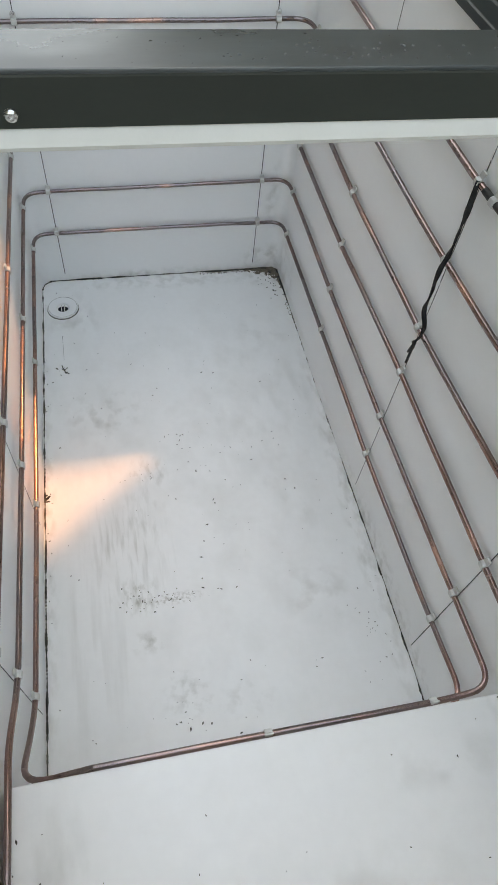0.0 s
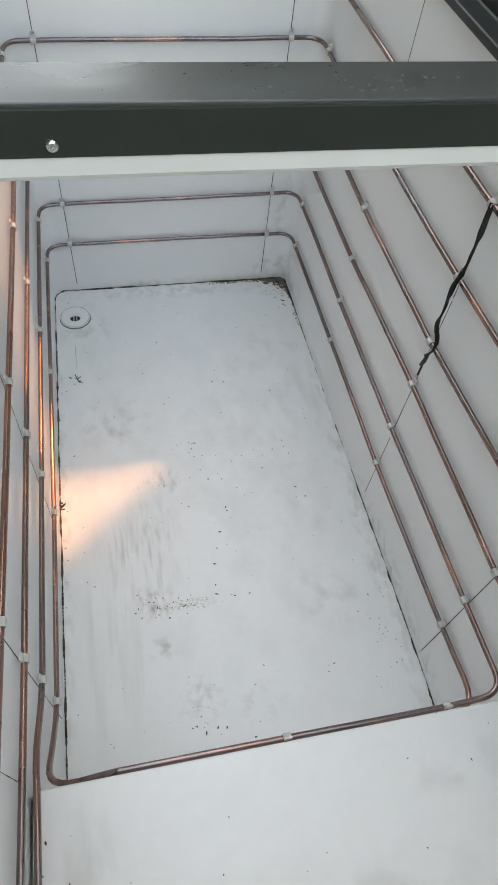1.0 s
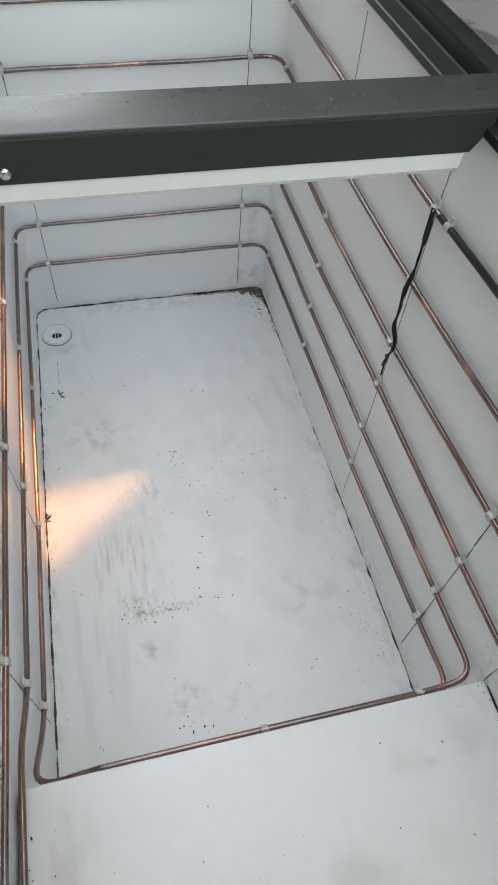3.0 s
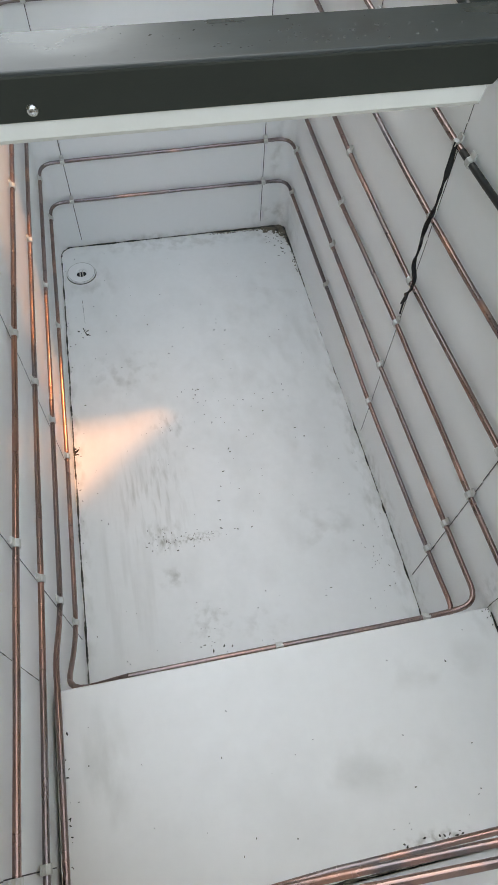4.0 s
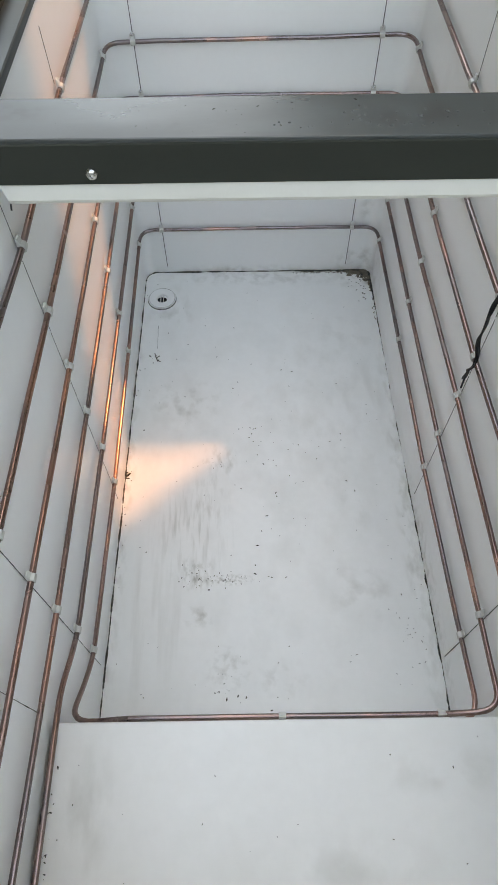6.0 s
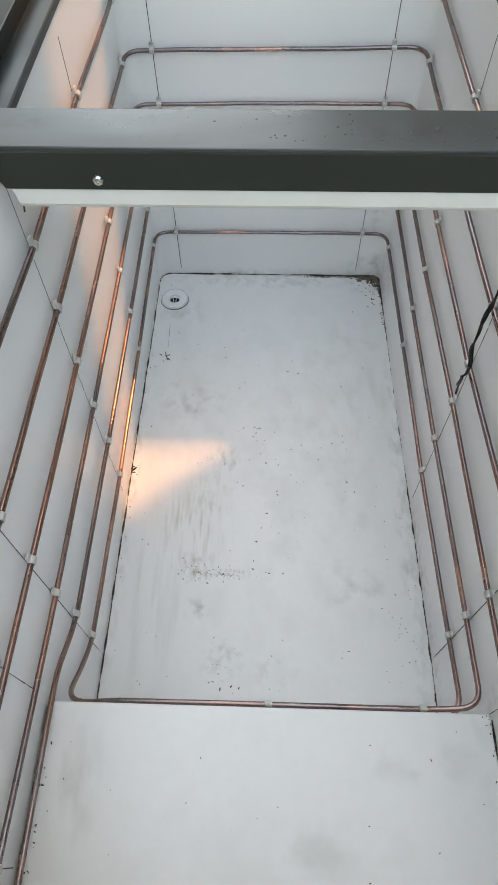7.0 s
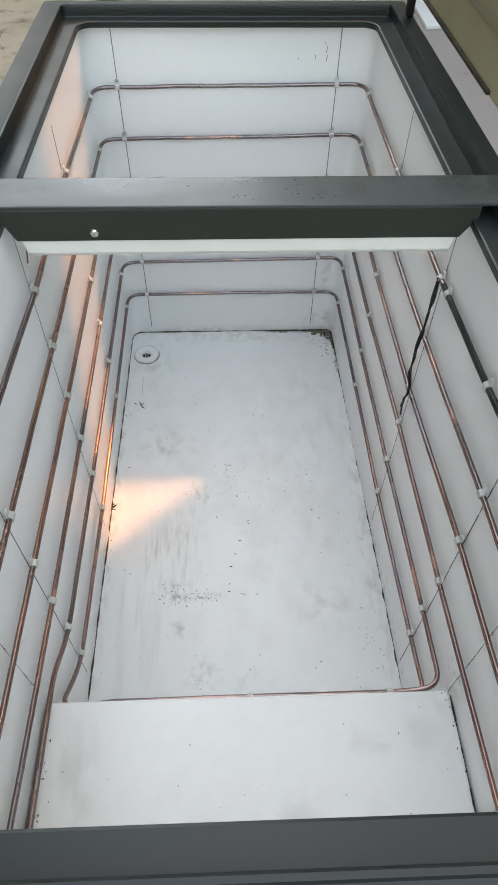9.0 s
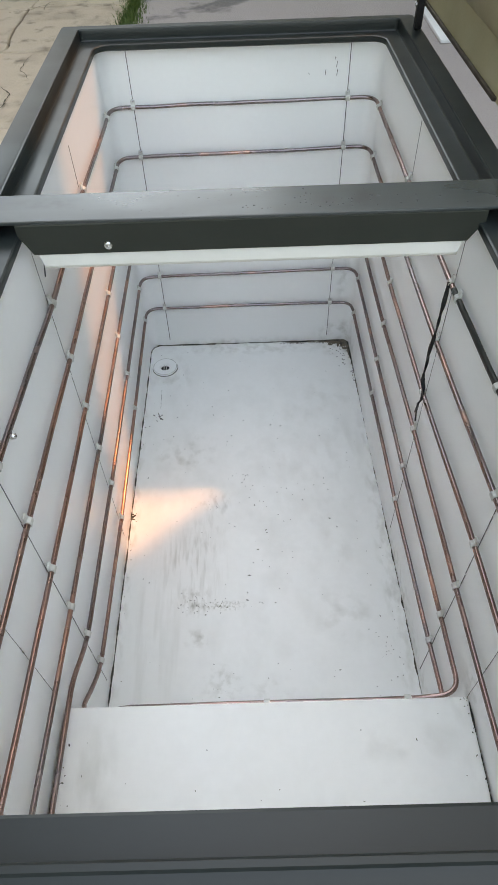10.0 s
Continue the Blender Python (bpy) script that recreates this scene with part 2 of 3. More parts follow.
def fillet(points, r, n=6):
    """A polyline with its corners rounded."""
    pts = [Vector(p) for p in points]
    out = [pts[0]]
    for a, b, c in zip(pts, pts[1:], pts[2:]):
        d0, d1 = (a - b), (c - b)
        k = min(r, d0.length * 0.48, d1.length * 0.48)
        p, q = b + d0.normalized() * k, b + d1.normalized() * k
        for i in range(n + 1):
            t = i / n
            out.append(p * (1 - t) ** 2 + b * 2 * t * (1 - t) + q * t * t)
    return out + [pts[-1]]


def tube(bm, points, r, sides=10):
    """A round bar along a row of points, its ends closed."""
    pts = [Vector(p) for p in points]
    loops = []
    up = None
    for i, p in enumerate(pts):
        way = (pts[min(i + 1, len(pts) - 1)] - pts[max(i - 1, 0)]).normalized()
        if up is None:
            up = way.orthogonal().normalized()
        up = (up - way * up.dot(way)).normalized()
        side = way.cross(up)
        rad = r(i / (len(pts) - 1)) if callable(r) else r
        loops.append([p + (up * math.cos(a) + side * math.sin(a)) * rad for a in (2 * math.pi * k / sides for k in range(sides))])
    return loft(bm, loops, cap=(True, True))


def subdivide_line(points, step):
    out = [Vector(points[0])]
    for a, b in zip(points, points[1:]):
        a, b = Vector(a), Vector(b)
        n = max(1, round((b - a).length / step))
        out += [a + (b - a) * (i / n) for i in range(1, n + 1)]
    return out


def wobble(points, amount, seed, scale=4.0):
    off = Vector((seed * 7.3, seed * 3.1, seed * 1.7))
    return [p + Vector((0, 0, amount * noise.noise(p * scale + off) + 0.4 * amount * noise.noise(p * scale * 3 + off))) for p in points]


# ---- chest freezer: shell ----
XL, XR, YN, YF = -0.006, 0.606, -0.412, 1.012   # inner walls
X0, X1, Y0, Y1 = -0.002, 0.598, -0.376, 0.987    # opening in the rim
GROUND = -0.12
freezer = tagged(new("chest_freezer"), "open dark grey chest freezer with copper coils inside", "freezer")

bm = bmesh.new()
loft(bm, [ring(XL, XR, YN, YF, 0.03, 0.0, 8), ring(XL, XR, YN, YF, 0.03, 0.803, 8), ring(XL - 0.004, XR + 0.004, YN - 0.004, YF + 0.004, 0.034, 0.803, 8),
          ring(XL - 0.004, XR + 0.004, YN - 0.004, YF + 0.004, 0.034, 0.0, 8)], close=True)
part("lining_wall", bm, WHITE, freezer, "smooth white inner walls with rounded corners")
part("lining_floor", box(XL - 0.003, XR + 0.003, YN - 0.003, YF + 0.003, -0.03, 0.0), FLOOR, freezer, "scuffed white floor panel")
part("lining_step", box(XL + 0.003, XR - 0.002, YN + 0.002, -0.137, 0.002, 0.277, bevel=0.003), FLOOR, freezer, "raised white step over the compressor", crease=20)

bm = bmesh.new()
loft(bm, [[(XR + 0.001, y, 0.001), (XR + 0.001, y, 0.02), (x, y, 0.0006), (x, y, 0.0004)] for x, y in ((0.6045, -0.139), (0.6035, 0.25), (0.6005, 0.62), (0.6020, 1.004))], cap=(True, True))
part("lining_edge", bm, WHITE, freezer, "white sealed edge along the floor")

# points of the rim's section: share of the lip's width, share of the outer ledge's width, height, corner radius
PROFILE = [(0.10, 0.0, 0.8025, 0.030), (0.0, 0.0, 0.8045, 0.030), (0.0, 0.0, 0.8105, 0.030), (0.02, 0.0, 0.8135, 0.031), (0.09, 0.0, 0.8146, 0.032), (0.93, 0.0, 0.8146, 0.010),
           (0.98, 0.0, 0.8166, 0.008), (1.0, 0.0, 0.8335, 0.008), (1.0, 0.03, 0.8360, 0.008), (1.0, 0.10, 0.8360, 0.008), (1.0, 0.13, 0.8338, 0.008), (1.0, 0.22, 0.8330, 0.008),
           (1.0, 0.93, 0.8330, 0.009), (1.0, 0.98, 0.8300, 0.010), (1.0, 1.0, 0.7930, 0.010), (1.0, 0.9, 0.7890, 0.010)]
bm = bmesh.new()
loft(bm, [ring(X0 - a * 0.033 - b * 0.0435, X1 + a * 0.032 + b * 0.036, Y0 - a * 0.028 - b * 0.055, Y1 + a * 0.025 + b * 0.033, r, z) for a, b, z, r in PROFILE], close=True)
rim = part("rim", bm, GREY, freezer, "stepped dark grey plastic rim round the opening", crease=20)
bm = bmesh.new()
loft(bm, [[(x, -0.3835, 0.752), (x, -0.3785, 0.751 + 0.003 * noise.noise(Vector((x * 9, 0, 0)))), (x, -0.3775, 0.754), (x, -0.3775, 0.8040), (x, -0.3835, 0.8040)]
          for x in (0.010 + 0.58 * i / 24 for i in range(25))], cap=(True, True))
part("lip_seal", bm, WHITE, rim, "white lining edge under the lip")

bm = bmesh.new()
loft(bm, [ring(-0.068, 0.655, -0.450, 1.020, 0.02, z) for z in (GROUND + 0.03, 0.792)], cap=(True, False))
part("cabinet", bm, CABINET, freezer, "grey painted steel outer cabinet")
for fx in (0.0, 0.6):
    for fy in (-0.4, 0.95):
        bm = bmesh.new()
        loft(bm, [[(fx + r * math.cos(a), fy + r * math.sin(a), z) for a in (k * math.pi / 6 for k in range(12))] for r, z in ((0.024, GROUND), (0.028, GROUND + 0.006), (0.022, GROUND + 0.034))], cap=(True, True))
        part("foot", bm, BLACK, freezer)

# centre bar over the opening, with its ivory strip below
bm = bmesh.new()


def bar_section(x_top, x_low):
    lo, hi, y0, y1, r = 0.789, 0.8330, 0.280, 0.350, 0.003
    rows = [(y0, lo), (y0, 0.817), (y0, hi - r), (y0 + r * 0.3, hi - r * 0.3), (y0 + r, hi), (y1 - r, hi), (y1 - r * 0.3, hi - r * 0.3), (y1, hi - r), (y1, 0.817), (y1, lo)]
    return [(x_low if z == lo else x_top, y, z) for y, z in rows]


loft(bm, [bar_section(-0.003, 0.0115), bar_section(0.606, 0.5875)], cap=(True, True))
bar = part("centre_bar", bm, MATT, freezer, "dark grey plastic bar across the opening", crease=20)
# top face whose colour carries the sky's sheen
part("bar_top", box(-0.073, 0.664, 0.2798, 0.3502, 0.8315, 0.8365, bevel=0.0018), BAR, bar, "smudged top face with bluish sky sheen in its colour", crease=20)
bm = bmesh.new()
loft(bm, [[(x0, 0.283, 0.790), (x0 + s * 0.3, 0.280, 0.787), (x0 + s, 0.273, 0.776), (x0 + s, 0.274, 0.772), (x0 + s, 0.344, 0.770), (x0, 0.348, 0.790)]
          for x0, s in ((0.0150, 0.009), (0.5845, -0.009))], cap=(True, True))
part("strip", bm, STRIP, bar, "ivory plastic underside strip")


def round_head(bm, place, normal, r=0.0045, h=0.003):
    n = Vector(normal).normalized()
    a = n.orthogonal().normalized()
    b = n.cross(a)
    loops = []
    for rr, hh in ((1, 0), (1, 0.35), (0.85, 0.75), (0.5, 1.0), (0.35, 1.0), (0.3, 0.6)):
        loops.append([Vector(place) + n * h * hh + (a * math.cos(t) + b * math.sin(t)) * r * rr for t in (k * math.pi / 6 for k in range(12))])
    return loft(bm, loops, cap=(True, True))


part("screw", round_head(bmesh.new(), (0.1125, 0.280, 0.8005), (0, -1, 0), 0.006, 0.004), STEEL, bar, "bright steel cross-head screw")

# drain in the floor
bm = bmesh.new()
DX, DY = 0.044, 0.911
loft(bm, [[(DX + r * math.cos(a), DY + r * math.sin(a), z) for a in (k * math.pi / 14 for k in range(28))] for r, z in
          ((0.036, 0.0), (0.0362, 0.004), (0.0352, 0.0052), (0.0335, 0.0050), (0.024, 0.0040), (0.0155, 0.0044), (0.0145, 0.0040), (0.0128, 0.0008))], cap=(False, True))
drain = part("drain", bm, WHITE, freezer, "round white drain fitting")
# black disc, set to the near side, stands in for the hole's unlit depth
bm = bmesh.new()
loft(bm, [[(DX + r * 1.1 * math.cos(a), DY - 0.0028 + r * 0.8 * math.sin(a), 0.0014) for a in (k * math.pi / 10 for k in range(20))] for r in (0.0112, 0.0108)], cap=(False, True))
part("drain_dark_disc", bm, BLACK, drain)
for r, w in ((0.0370, 0.0011), (0.0340, 0.0007)):
    bm = bmesh.new()
    loft(bm, [[(DX + q * math.cos(a), DY + q * math.sin(a), z) for a in (k * math.pi / 14 for k in range(28))] for q, z in
              ((r - w, 0.0056 if r < 0.035 else 0.0018), (r, 0.0057 if r < 0.035 else 0.0016), (r + w, 0.0056 if r < 0.035 else 0.0003))])
    part("drain_ring", bm, SILT, drain, "grey dirt ring round the drain")
arc = [(DX + 0.0368 * math.cos(radians(a)), DY + 0.0368 * math.sin(radians(a)), 0.0012) for a in range(188, 357, 8)]
part("drain_dark_arc", tube(bmesh.new(), arc, 0.0008, 6), GRIME, drain, "dark line along the near rim of the drain")
for x in (-0.0035, 0.0035):
    part("drain_grate", box(DX + x - 0.0011, DX + x + 0.0011, DY - 0.0115, DY + 0.011, 0.0017, 0.0030, bevel=0.0005), NYLON, drain)

# ---- copper coil ----
PX0, PX1, PYF, PYN = 0.001, 0.599, 1.005, -0.404   # centre line of the pipes
R_PIPE = 0.0041
# heights of the six runs where they pass the columns of clips at y = 0.64, 0.323 and 0
LEFT = {1: (0.695, 0.683, 0.700), 2: (0.578, 0.574, 0.582), 3: (0.462, 0.460, 0.462), 4: (0.352, 0.348, 0.347), 5: (0.232, 0.228, 0.231), 6: (0.122, 0.110, 0.117)}
RIGHT = {1: (0.688, 0.690, 0.706), 2: (0.576, 0.578, 0.594), 3: (0.461, 0.460, 0.482), 4: (0.355, 0.366, 0.361), 5: (0.247, 0.244, 0.251), 6: (0.139, 0.133, 0.147)}
FAR = {1: (0.686, 0.693), 2: (0.577, 0.582), 3: (0.471, 0.475), 4: (0.362, 0.367), 5: (0.247, 0.257), 6: (0.142, 0.145)}   # at its left and right end
NEAR_LEFT = {1: 0.690, 2: 0.581, 3: 0.470, 4: 0.362}   # where the runs reach the near left corner
NEAR = {1: 0.715, 2: 0.610, 3: 0.492, 4: 0.385, 5: 0.300}
BULGE = {1: 0.0080, 2: 0.0110, 3: 0.0138, 4: 0.0165, 5: 0.0138}   # how far the runs on the near wall stand off it
COLUMNS = (0.64, 0.323, -0.001, -0.328)
BEND = 0.045


def run_points(k):
    (l3, l2, l1), (r3, r2, r1), (zl, zr) = LEFT[k], RIGHT[k], FAR[k]
    left = [(PX0, 0.323, l2), (PX0, 0.64, l3), (PX0, 0.93, zl - 0.004)]
    right = [(PX1, 0.93, zr - 0.004), (PX1, 0.64, r3), (PX1, 0.323, r2), (PX1, 0.0, r1)]
    if k == 6:
        near = [(0.09, -0.1285, 0.243), (PX0, -0.130, 0.216), (PX0, -0.062, 0.150), (PX0, -0.012, l1)]
        end = [(PX1, -0.128, 0.165), (PX1 - 0.09, -0.1305, 0.165)]
    elif k == 5:
        near = [(0.30, PYN + BULGE[5], (0.300 + NEAR[4]) / 2), (PX0 + 0.008, PYN, 0.300), (PX0 + 0.004, -0.16, 0.292), (PX0, -0.10, 0.280), (PX0, -0.012, l1)]
        end = [(PX1, -0.126, 0.258), (PX1 - 0.06, -0.1285, 0.248), (0.09, -0.1285, 0.243)]
    else:
        near = [(0.30, PYN + BULGE[k], (NEAR[k] + NEAR.get(k - 1, 0.76)) / 2), (0.07, PYN + BULGE[k], NEAR_LEFT[k] + 0.02), (PX0, PYN, NEAR_LEFT[k]), (PX0, -0.32, NEAR_LEFT[k]), (PX0, -0.006, l1)]
        end = [(PX1, PYN, NEAR[k]), (0.53, PYN + BULGE[k], NEAR[k] - 0.01), (0.30, PYN + BULGE[k + 1], (NEAR[k] + NEAR[k + 1]) / 2)]
    return near + left + [(PX0, PYF, zl), (PX1, PYF, zr)] + right + end


def saddle(bm, place, wall, along):
    """A nylon saddle over a pipe: a hoop round it and a foot with a screw hole."""
    p, n, a = Vector(place), Vector(wall), Vector(along)
    u = n.cross(a)
    if u.z < 0:
        u = -u
    loops = []
    prof = [(-0.0080, -0.0045), (-0.0078, 0.002), (-0.0055, 0.0062), (0, 0.0078), (0.0055, 0.0062), (0.0078, 0.001), (0.0165, -0.0015), (0.0170, -0.0045)]
    for s in (-0.0050, -0.0043, 0.0043, 0.0050):
        k = 0.70 if abs(s) > 0.0045 else 0.78
        loops.append([p + a * s + u * x * k + n * y * k for x, y in prof])
    return loft(bm, loops, cap=(True, True))


pipes, lines = {}, {}
for k in range(1, 7):
    lines[k] = wobble(subdivide_line(fillet(run_points(k), BEND), 0.02), 0.0026, k)
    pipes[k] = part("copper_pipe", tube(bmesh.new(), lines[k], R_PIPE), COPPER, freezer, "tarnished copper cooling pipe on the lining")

clip_rng = random.Random(4)


def add_clip(k, place, wall, screw=False):
    """A clip where the pipe passes nearest to a place on a wall."""
    p = Vector(place)
    i = min(range(1, len(lines[k]) - 1), key=lambda n: (lines[k][n] - p).length)
    a, b = lines[k][i - 1], lines[k][i + 1]
    way = (b - a).normalized()
    q = lines[k][i] + way * (p - lines[k][i]).dot(way)
    part("pipe_clip", saddle(bmesh.new(), q, wall, way), NYLON, pipes[k], "milky white nylon saddle clip")
    if screw:
        part("clip_screw", round_head(bmesh.new(), q + Vector((0, 0, 0.0135)), wall, 0.0038, 0.003), STEEL, pipes[k], "bright steel screw")


for k in range(1, 7):
    for i, y in enumerate(COLUMNS):
        if y < -0.1 and k > 4:
            continue
        jit = clip_rng.uniform(-0.004, 0.004)
        add_clip(k, (PX0, y - 0.005 + jit, LEFT[k][min(i, 2)]), (1, 0, 0))
        add_clip(k, (PX1, y + 0.004 + jit, RIGHT[k][min(i, 2)]), (-1, 0, 0))
    for x in (0.0545, 0.536):
        add_clip(k, (x, PYF, FAR[k][x > 0.3]), (0, -1, 0), k < 5)
    add_clip(k, (PX0, 0.955, LEFT[k][0]), (1, 0, 0))
    add_clip(k, (PX1, 0.955, RIGHT[k][0]), (-1, 0, 0))
for x in (0.045, 0.302, 0.520):
    add_clip(5, (x, -0.1285, 0.246), (0, 1, 0))
for y in (0.285, 0.094):
    add_clip(1, (PX1, y, 0.705), (-1, 0, 0))

part("clip_screw", round_head(bmesh.new(), (PX0 + 0.003, 0.045, 0.6935), (1, 0, 0), 0.0042, 0.006), STEEL, pipes[1], "small steel screw beside the pipe")

# pencil lines behind the clips: (side, y, from, to) on the side walls, broken where the pencil skipped
line_rng = random.Random(8)


def pencil(side, y, lo, hi, wide=0.0006):
    """A thin drawn line up a side wall, in pieces that lean and fade slightly."""
    x = XL if side > 0 else XR
    z = lo
    while z < hi - 0.01:
        top = min(hi, z + line_rng.uniform(0.12, 0.26))
        w, lean = wide * line_rng.uniform(0.45, 0.9), line_rng.uniform(-0.0012, 0.0012)
        bm = bmesh.new()
        loft(bm, [[(x, y + d - w, q), (x, y + d + w, q), (x + side * 0.0006, y + d + w, q), (x + side * 0.0006, y + d - w, q)] for d, q in ((0, z), (lean, top))], cap=(True, True))
        part("pencil_line", bm, INK, freezer)
        z = top + line_rng.uniform(0.001, 0.008)


for side, y, lo, hi, wide in ((1, 0.632, 0.700, 0.775, 0.0005), (1, 0.316, 0.04, 0.785, 0.00035), (1, -0.007, 0.03, 0.79, 0.0007), (1, -0.330, 0.285, 0.79, 0.0008),
                              (-1, 0.645, 0.690, 0.79, 0.0005), (-1, 0.328, 0.02, 0.79, 0.0006), (-1, 0.002, 0.02, 0.79, 0.0010), (-1, -0.328, 0.285, 0.79, 0.0008)):
    pencil(side, y, lo, hi, wide)
for x in (0.0545, 0.536):
    part("pencil_line", box(x - 0.0008, x + 0.0008, YF - 0.0006, YF, 0.02, 0.795), INK, freezer)

# ---- black cable on the wall ----
cable = tagged(new("black_cable"), "thin black taped cable hanging down over the copper pipes", "cable")


def ribbon(points, half_wide, half_thick, turn):
    """A flat band along a row of points that twists about itself."""
    pts = [Vector(p) for p in points]
    loops = []
    for i, p in enumerate(pts):
        way = (pts[min(i + 1, len(pts) - 1)] - pts[max(i - 1, 0)]).normalized()
        side = way.cross(Vector((1, 0, 0))).normalized()
        out = side.cross(way)
        t = i / (len(pts) - 1)
        a = turn(t)
        u, v = side * math.cos(a) + out * math.sin(a), out * math.cos(a) - side * math.sin(a)
        w = half_wide * (0.8 + 0.45 * noise.noise(Vector((t * 9, 2.2, 0))))
        loops.append([p + u * w * math.cos(q) + v * half_thick * math.sin(q) for q in (k * math.pi / 5 for k in range(10))])
    return loft(bmesh.new(), loops, cap=(True, True))


hang = [(0.590, 0.322, 0.694), (0.5865, 0.313, 0.668), (0.5850, 0.311, 0.640), (0.5845, 0.310, 0.604), (0.5850, 0.318, 0.572), (0.5840, 0.313, 0.535), (0.5845, 0.317, 0.503), (0.5850, 0.300, 0.490),
        (0.5850, 0.297, 0.472), (0.5845, 0.311, 0.446)]
part("tape", ribbon(subdivide_line(fillet(hang, 0.010, 4), 0.004), 0.0040, 0.0014, lambda t: 1.1 * math.sin(t * 19)), BLACK, cable, "twisted strip of black tape")
wire = [Vector(p) + Vector((-0.001, 0.003 * math.sin(i * 1.9), 0)) for i, p in enumerate(hang)] + [Vector((0.5850, 0.309, 0.430)), Vector((0.590, 0.316, 0.398))]
part("wire", tube(bmesh.new(), subdivide_line(fillet(wire, 0.010, 4), 0.006), 0.0016, 7), BLACK, cable, "thin black wire")
bm = bmesh.new()
loft(bm, [[(0.5830, 0.304 + dy - w, z), (0.5830, 0.304 + dy + w, z), (0.5842, 0.304 + dy + w, z), (0.5842, 0.304 + dy - w, z)]
          for dy, w, z in ((0.0, 0.0025, 0.455), (0.002, 0.004, 0.442), (0.006, 0.003, 0.430), (0.009, 0.001, 0.424))], cap=(True, True))
part("tape_end", bm, BLACK, cable)
sleeve = [p for p in lines[1] if p.x > 0.59 and 0.03 < p.y < 0.318]
part("pipe_sleeve", tube(bmesh.new(), sleeve, R_PIPE + 0.0003, 10), SLEEVE, freezer, "black rubber sleeve on a copper pipe")

# ---- lid, standing open ----
lid_pose = pose(0.662, 0, 0.886, 0, 8, 0)


def lid_part(name, bm, mat, parent, label=""):
    bm.transform(lid_pose)
    return part(name, bm, mat, parent, label)


bm = bmesh.new()
loft(bm, [[(x, y, z) for y, z in [(p[0], p[1]) for p in ring(0.430, 1.050, -0.012, 0.60, 0.035, 0)]] for x in (0.006, 0.010, 0.052, 0.058)], cap=(True, True))
lid = lid_part("lid", bm, LID, freezer, "olive beige freezer lid standing open")
bm = bmesh.new()
loft(bm, [[(x, p[0], p[1]) for p in ring(0.430 + d, 1.050 - d, d, 0.60 - d, 0.02, 0)] for x, d in ((0.008, 0.045), (0.000, 0.055), (-0.012, 0.080), (-0.014, 0.095))], cap=(True, True))
lid_part("lining_panel", bm, LID, lid, "raised beige inner panel")
for y0, y1, z0, z1 in ((0.500, 1.02, -0.017, 0.000), (0.500, 1.02, 0.588, 0.603)):
    lid_part("gasket", box(0.000, 0.008, y0, y1, z0 + 0.005, z1 - 0.006, bevel=0.002), GASKET, lid, "dark brown rubber gasket")
for y in (0.955,):
    hinge = part("hinge", box(0.648, 0.662, y - 0.008, y + 0.008, 0.834, 0.890, bevel=0.002), BLACK, freezer, "dark steel hinge bracket")
    part("hinge_pin", round_head(bmesh.new(), (0.6475, y, 0.874), (-1, 0, 0), 0.004, 0.003), STEEL, hinge)


# ---- grime along the joints ----
def grime_line(name, a, b, up, width, seed, step=0.003, gaps=0.25):
    """A dark, uneven and broken line of dirt from a to b, lying on the surface whose normal is up."""
    rng = random.Random(seed)
    a, b, up = Vector(a), Vector(b), Vector(up).normalized()
    way = (b - a).normalized()
    side = up.cross(way)
    n = max(2, round((b - a).length / step))
    bm = bmesh.new()
    rows = []
    for i in range(n + 1):
        p = a.lerp(b, i / n)
        w = width * max(0.25, 0.5 + 0.9 * noise.noise(Vector((i * 0.11, seed * 9.1, 0))) + rng.uniform(-0.1, 0.35) - gaps)
        shift = width * 0.5 * noise.noise(Vector((i * 0.05, seed * 4.7, 3)))
        w = max(w, 0.00015)
        h = 0.0004 + 0.25 * w
        rows.append([bm.verts.new(p + side * (shift - w) + up * 0.0002), bm.verts.new(p + side * shift + up * h), bm.verts.new(p + side * (shift + w) + up * 0.0002)])
    for r, q in zip(rows, rows[1:]):
        if r and q:
            bm.faces.new((r[0], r[1], q[1], q[0]))
            bm.faces.new((r[1], r[2], q[2], q[1]))
    part(name, bm, GRIME, freezer)


UP = (0, 0, 1)
grime_line("joint_grime", (0.605, -0.135, 0.001), (0.6015, 1.0, 0.001), UP, 0.0031, 1, gaps=0.0)
grime_line("joint_grime", (-0.004, -0.137, 0.0), (-0.003, 0.985, 0.0), UP, 0.0022, 2, gaps=0.0)
grime_line("joint_grime", (0.015, 1.009, 0.001), (0.575, 1.009, 0.001), UP, 0.0030, 3, gaps=0.0)
grime_line("joint_grime", (0.42, 1.008, 0.001), (0.595, 1.008, 0.001), UP, 0.0045, 4)
arc = [(0.027 - 0.030 * math.cos(radians(a)), 0.979 + 0.030 * math.sin(radians(a)), 0.001) for a in range(0, 91, 15)]
for i, (p, q) in enumerate(zip(arc, arc[1:])):
    grime_line("joint_grime", p, q, UP, 0.0030, 40 + i, step=0.003, gaps=0.0)
grime_line("joint_grime", (0.6025, 0.90, 0.002), (0.6010, 1.004, 0.002), UP, 0.006, 5)
grime_line("joint_grime", (0.602, -0.40, 0.277), (0.604, -0.145, 0.277), UP, 0.0014, 6, gaps=0.0)
grime_line("joint_grime", (0.001, -0.40, 0.277), (0.001, -0.145, 0.277), UP, 0.0016, 7, gaps=0.35)
